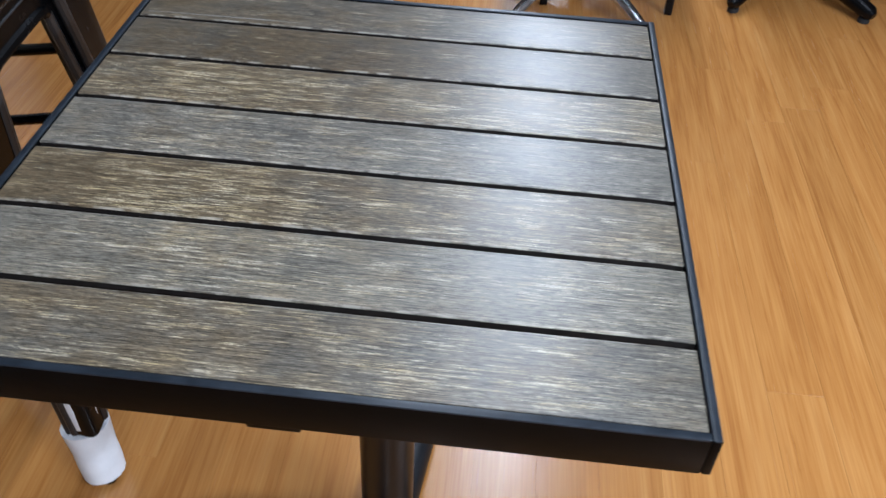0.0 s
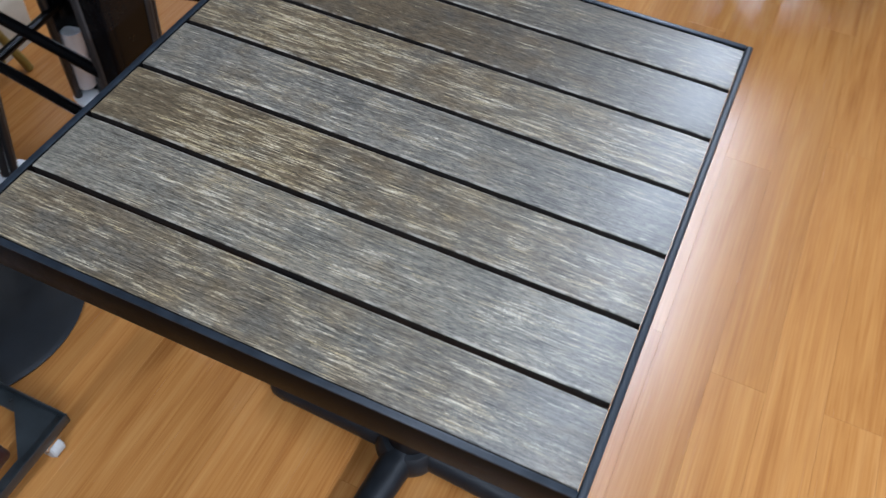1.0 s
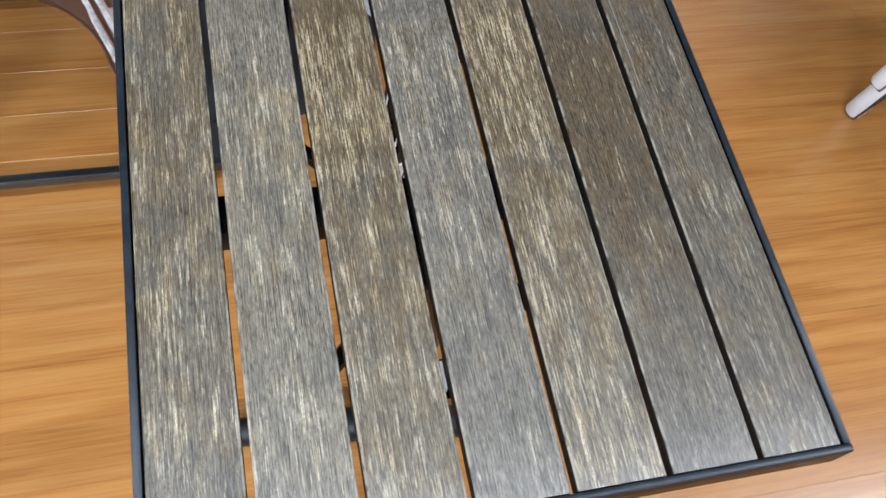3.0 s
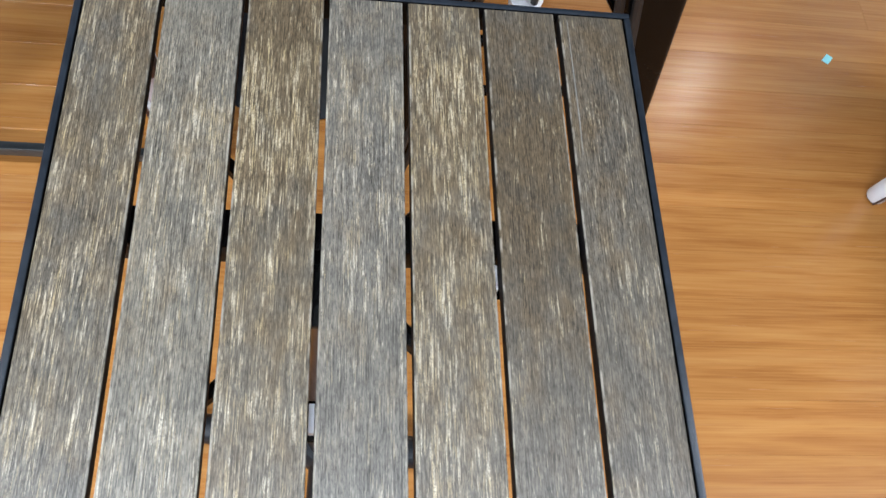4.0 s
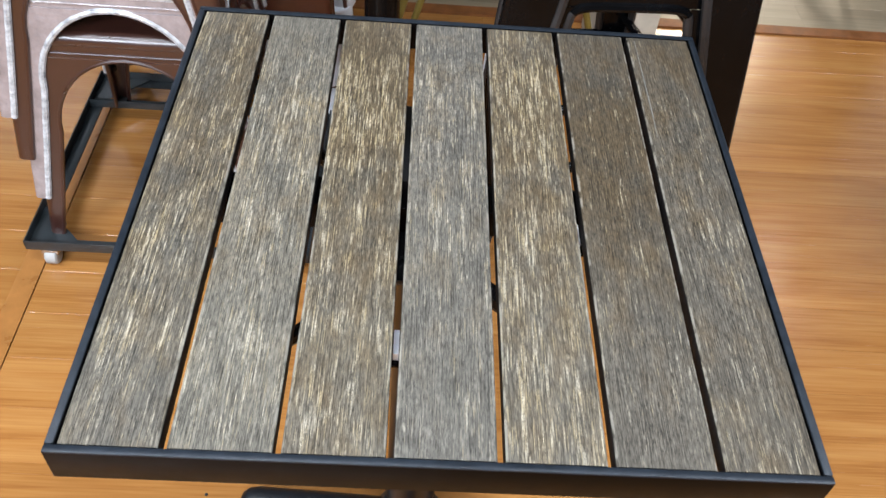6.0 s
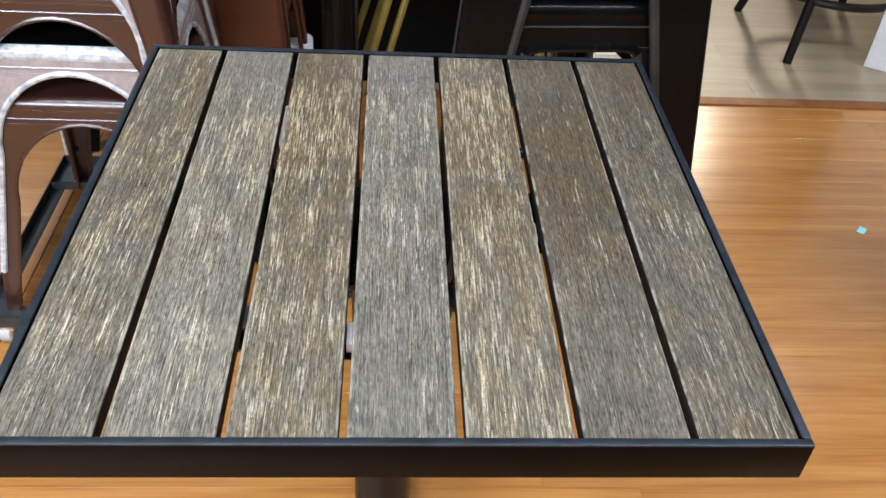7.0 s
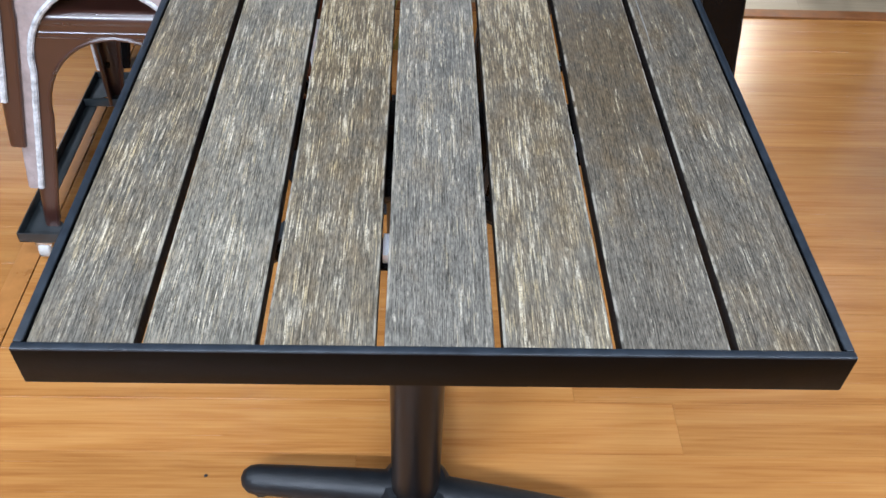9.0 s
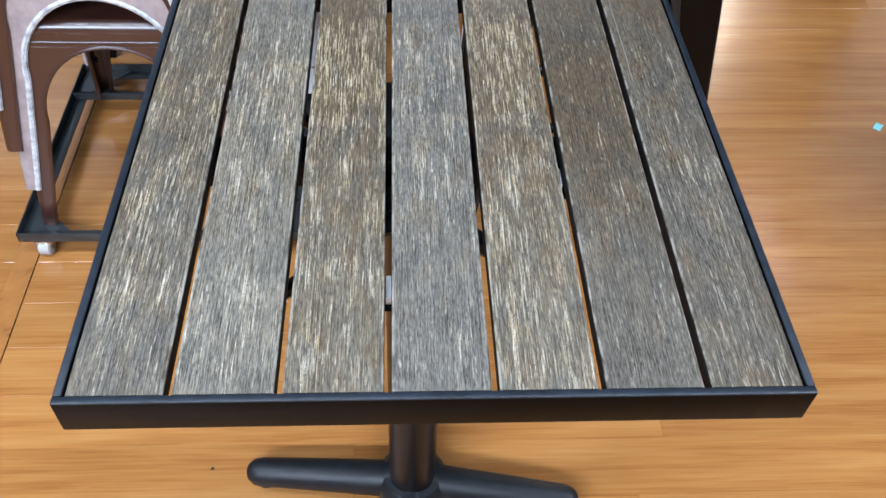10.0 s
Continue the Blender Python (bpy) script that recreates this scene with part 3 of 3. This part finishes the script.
def carton():
    t = thing("carton", "small cream cardboard carton on the floor behind the stools", "carton", "", pose(0.512, 1.43, 0.0, 0, 0, 3))
    part("body", box(B(), (-0.072, -0.11, 0.0), (0.072, 0.11, 0.268), 0.002), CREAM, t)
    for sx in (-1, 1):
        part("flap", box(B(), (0.001 if sx > 0 else -0.071, -0.109, 0.2685), (0.071 if sx > 0 else -0.001, 0.109, 0.2715), 0.001), CREAM, t)
    return t


carton()


# Added board that hides the pale floor behind the gold chair with black.
def leaning_board():
    ob = new("dark_backing_board", finish("dark_backing_board", box(B(), (-0.42, -0.012, 0), (0.42, 0.012, 0.74), 0.004), BLACK))
    ob.matrix_basis = pose(0.12, 1.82, 0.003, -4, 0, 2)
    return tagged(ob, "glossy black board added to darken the background", "board")


leaning_board()


def round_table():
    t = thing("round_base_table", "black pedestal table base with a round flat foot", "table", "", pose(-0.115, 0.89, 0))
    part("base_disc", lathe(B(), [(0.2, 0), (0.222, 0.002), (0.225, 0.008), (0.215, 0.013), (0.1, 0.018), (0.04, 0.024), (0.03, 0.03)], 64), IRON, t, "flat round black steel foot")
    part("column", tube(B(), [(0, 0, 0.02), (0, 0, 0.7)], 0.036, 32), BLACK, t)
    return t


round_table()


# ---------------------------------------------------------------- far furniture
def ring_stool(at):
    t = thing("ring_stool", "dark round stool with splayed legs and a foot ring", "stool", "", at)
    for a in (45, 135, 225, 315):
        d = Vector((math.cos(radians(a)), math.sin(radians(a)), 0))
        part("leg", tube(B(), [d * 0.29 + Vector((0, 0, 0)), d * 0.1 + Vector((0, 0, 0.66))], [0.015, 0.02], 12), POLE, t)
    part("foot_ring", tube(B(), [(0.232 * math.cos(a), 0.232 * math.sin(a), 0.2) for a in (2 * math.pi * k / 40 for k in range(41))], 0.0135, 10), POLE, t)
    part("seat", lathe(B(), [(0.17, 0.655), (0.19, 0.665), (0.192, 0.685), (0.16, 0.7)], 40), POLE, t)
    return t


ring_stool(pose(1.483, 2.07, 0, 0, 0, 6))


for k in range(2):
    metal_chair(pose(1.456, 0.467, 0.002 + 0.105 * k, 0, 0, 30.6), BROWN, "brown painted metal chair with white foam feet", "sleeved chairs", 0.022)


def wooden_post():
    ob = new("wooden_post", finish("wooden_post", box(B(), (-0.052, -0.052, 0), (0.052, 0.052, 0.72), 0.006), TRIM))
    ob.matrix_basis = pose(1.585, 2.48, 0.0005, 0, 0, 10)
    return tagged(ob, "square brown wooden post standing on the pale floor", "post")


wooden_post()


def white_box():
    t = thing("white_cabinet", "tall plain white cabinet standing on the pale floor", "cabinet", "", pose(1.84, 1.87, 0.0005, 0, 0, -32))
    part("body", box(B(), (-0.22, -0.18, 0.0), (0.22, 0.18, 1.44), 0.004), WHITE, t)
    part("top", box(B(), (-0.225, -0.185, 1.4405), (0.225, 0.185, 1.456), 0.003), WHITE, t)
    return t


white_box()


def chrome_chair():
    """Five low chrome arms round a column, under a padded shell."""
    t = thing("chrome_chair", "swivel chair on a five-armed chrome base with black seat", "chair", "", pose(2.04, -0.335, 0))
    for k in range(5):
        a = radians(144 + 72 * k)
        d = Vector((math.cos(a), math.sin(a), 0))
        arm = part("base_arm", tube(B(), [d * r + Vector((0, 0, z)) for r, z in ((0.02, 0.115), (0.1, 0.105), (0.22, 0.07), (0.3, 0.044), (0.33, 0.035), (0.338, 0.033))], [0.026, 0.024, 0.021, 0.019, 0.016, 0.008], 16), CHROME, t)
        part("glide", lathe(B(), [(0.014, 0.0), (0.018, 0.001), (0.018, 0.016), (0.008, 0.024)], 16, tuple((d * 0.31)[:2])), ANGLE, arm)
    part("column", tube(B(), [(0, 0, 0.09), (0, 0, 0.456)], 0.024, 20), CHROME, t)
    part("seat", box(B(), (-0.23, -0.22, 0.456), (0.23, 0.22, 0.51), 0.02, 4), BLACK, t)
    part("backrest", box(B(), (0.19, -0.22, 0.505), (0.23, 0.22, 0.88), 0.015, 4), BLACK, t)
    return t


chrome_chair()


def black_chair():
    t = thing("black_side_chair", "black side chair with slim straight legs", "chair", "", pose(2.14, -0.43, 0, 0, 0, 90))
    for sx in (-1, 1):
        for sy in (-1, 1):
            part("leg", box(B(), (0.2 * sx - 0.012, 0.2 * sy - 0.012, 0), (0.2 * sx + 0.012, 0.2 * sy + 0.012, 0.44), 0.002), BLACK, t)
    part("seat", box(B(), (-0.215, -0.215, 0.44), (0.215, 0.215, 0.475), 0.01, 3), BLACK, t)
    part("backrest", box(B(), (-0.2, -0.215, 0.6), (0.2, -0.19, 0.85), 0.008, 3), BLACK, t)
    for sx in (-1, 1):
        part("back_post", box(B(), (0.19 * sx - 0.01, -0.212, 0.476), (0.19 * sx + 0.01, -0.193, 0.6), 0.002), BLACK, t)
    return t


black_chair()


def office_chair():
    t = thing("office_chair", "black swivel office chair on a low five-armed base", "office chair", "", pose(2.285, -1.055, 0))
    for k in range(5):
        a = radians(144 + 72 * k)
        d = Vector((math.cos(a), math.sin(a), 0))
        arm = part("base_arm", tube(B(), [d * 0.03 + Vector((0, 0, 0.095)), d * 0.17 + Vector((0, 0, 0.08)), d * 0.3 + Vector((0, 0, 0.052)), d * 0.37 + Vector((0, 0, 0.036)), d * 0.384 + Vector((0, 0, 0.032))], [0.036, 0.034, 0.029, 0.024, 0.012], 14), BLACK, t)
        part("glide", lathe(B(), [(0.014, 0.0), (0.018, 0.001), (0.018, 0.014), (0.008, 0.02)], 16, tuple((d * 0.355)[:2])), RUBBER, arm)
    part("gas_lift", tube(B(), [(0, 0, 0.09), (0, 0, 0.42)], 0.025, 20), BLACK, t)
    part("seat", box(B(), (-0.24, -0.24, 0.42), (0.24, 0.24, 0.5), 0.035, 4), BLACK, t)
    part("backrest", box(B(), (0.2, -0.22, 0.58), (0.26, 0.22, 1.0), 0.028, 4), BLACK, t)
    part("back_bracket", tube(B(), [(0.1, 0, 0.43), (0.24, 0, 0.44), (0.262, 0, 0.66)], 0.018, 12), BLACK, t)
    return t


office_chair()


def paper_chip():
    ob = new("paper_scrap", finish("paper_scrap", box(B(), (-0.014, -0.009, 0), (0.014, 0.009, 0.0012), 0.0003), CYAN))
    ob.matrix_basis = pose(1.176, 0.943, 0.001, 0, 0, 50)
    return tagged(ob, "small cyan paper scrap lying on the floor", "paper scrap")


paper_chip()


def dust_speck():
    bm = lathe(B(), [(0.001, 0), (0.003, 0.0003), (0.0022, 0.0016), (0.0008, 0.002)], 8)
    ob = new("dust_speck", finish("dust_speck", bm, RUBBER))
    ob.matrix_basis = pose(-0.36, 0.03, 0.0003)
    return tagged(ob, "tiny dark speck of dirt on the floor", "dirt speck")


dust_speck()

# ---------------------------------------------------------------- floor planks, last
structure("trim", (X0, SILL - 0.02, -0.011), (X1, SILL + 0.022, 0.006), TRIM, "brown wooden threshold strip between floors")
STRIP = paint_material("orange_wood_strip", (0.33, 0.14, 0.036), 0.3, 0.0, 0.2, 20.0)
structure("trim", (-0.83, Y0, -0.011), (-0.786, SILL - 0.021, 0.003), STRIP, "brown joint strip in the floor")

rng = random.Random(4)
plank_meshes = {}


def plank(x0, x1, y0, y1, mat, parent, z=0.0):
    key = (round(x1 - x0, 3), round(y1 - y0, 3), mat.name)
    if key not in plank_meshes:
        w, h = (x1 - x0) / 2 - 0.0001, (y1 - y0) / 2 - 0.0001
        plank_meshes[key] = finish("plank", box(B(), (-w, -h, -0.0115), (w, h, 0), 0.0003, 1), mat, False)
    ob = new("plank", plank_meshes[key])
    ob.parent = parent
    ob.location = ((x0 + x1) / 2, (y0 + y1) / 2, z)


WIDE, LONG, SEAM = 0.108, 1.215, 0.076
JOINT = {0: 0.444, -1: -0.115, -4: 0.43, -6: 0.385, -8: 0.39}
for k in range(-22, 14):
    y0, y1 = SEAM + WIDE * k, min(SEAM + WIDE * (k + 1), SILL - 0.021)
    if y1 - y0 < 0.02:
        continue
    start = JOINT.get(k, rng.uniform(0.08, 0.3) if k > 0 else rng.uniform(0, LONG))
    while start > -0.785:
        start -= LONG
    x = start
    while x < 3.6:
        a, b = max(x, -0.785), min(x + LONG, 3.6)
        if b - a > 0.03:
            plank(a, b, y0, y1, PLANK, floor)
        x += LONG
for k in range(-9, 13):
    y0 = SEAM + WIDE * k
    plank(-0.831 - LONG, -0.831, y0, y0 + WIDE, PLANK, floor)
for k in range(18):
    y0 = SILL + 0.023 + 0.13 * k
    x = -1.2 + rng.uniform(-LONG, 0)
    while x > -2.42:
        x -= LONG
    while x < 4.82:
        a, b = max(x, -2.419), min(x + LONG, 4.819)
        if b - a > 0.03:
            plank(a, b, y0, y0 + 0.13, PALE, floor)
        x += LONG
rest = B()
for lo, hi in (((X0, Y0, -0.011), (-0.831, SEAM - 9 * WIDE - 0.0005, -0.0005)), ((X0, SEAM - 9 * WIDE, -0.011), (-0.8315 - LONG, SILL - 0.021, -0.0005)), ((-0.785, Y0, -0.011), (X1, -2.302, -0.0005)), ((3.601, -2.301, -0.011), (X1, SILL - 0.021, -0.0005))):
    box(rest, lo, hi)
tagged(part("floor_rest", rest, PLANK, floor, "", False), "", "", "", "stuff")
rest = B()
box(rest, (X0, SILL + 0.023 + 0.13 * 18, -0.011), (X1, Y1, -0.0005))
box(rest, (X0, SILL + 0.023, -0.011), (-2.42, SILL + 0.0225 + 0.13 * 18, -0.0015))
box(rest, (4.82, SILL + 0.023, -0.011), (X1, SILL + 0.0225 + 0.13 * 18, -0.0015))
tagged(part("pale_floor_rest", rest, PALE, floor, "", False), "", "", "", "stuff")
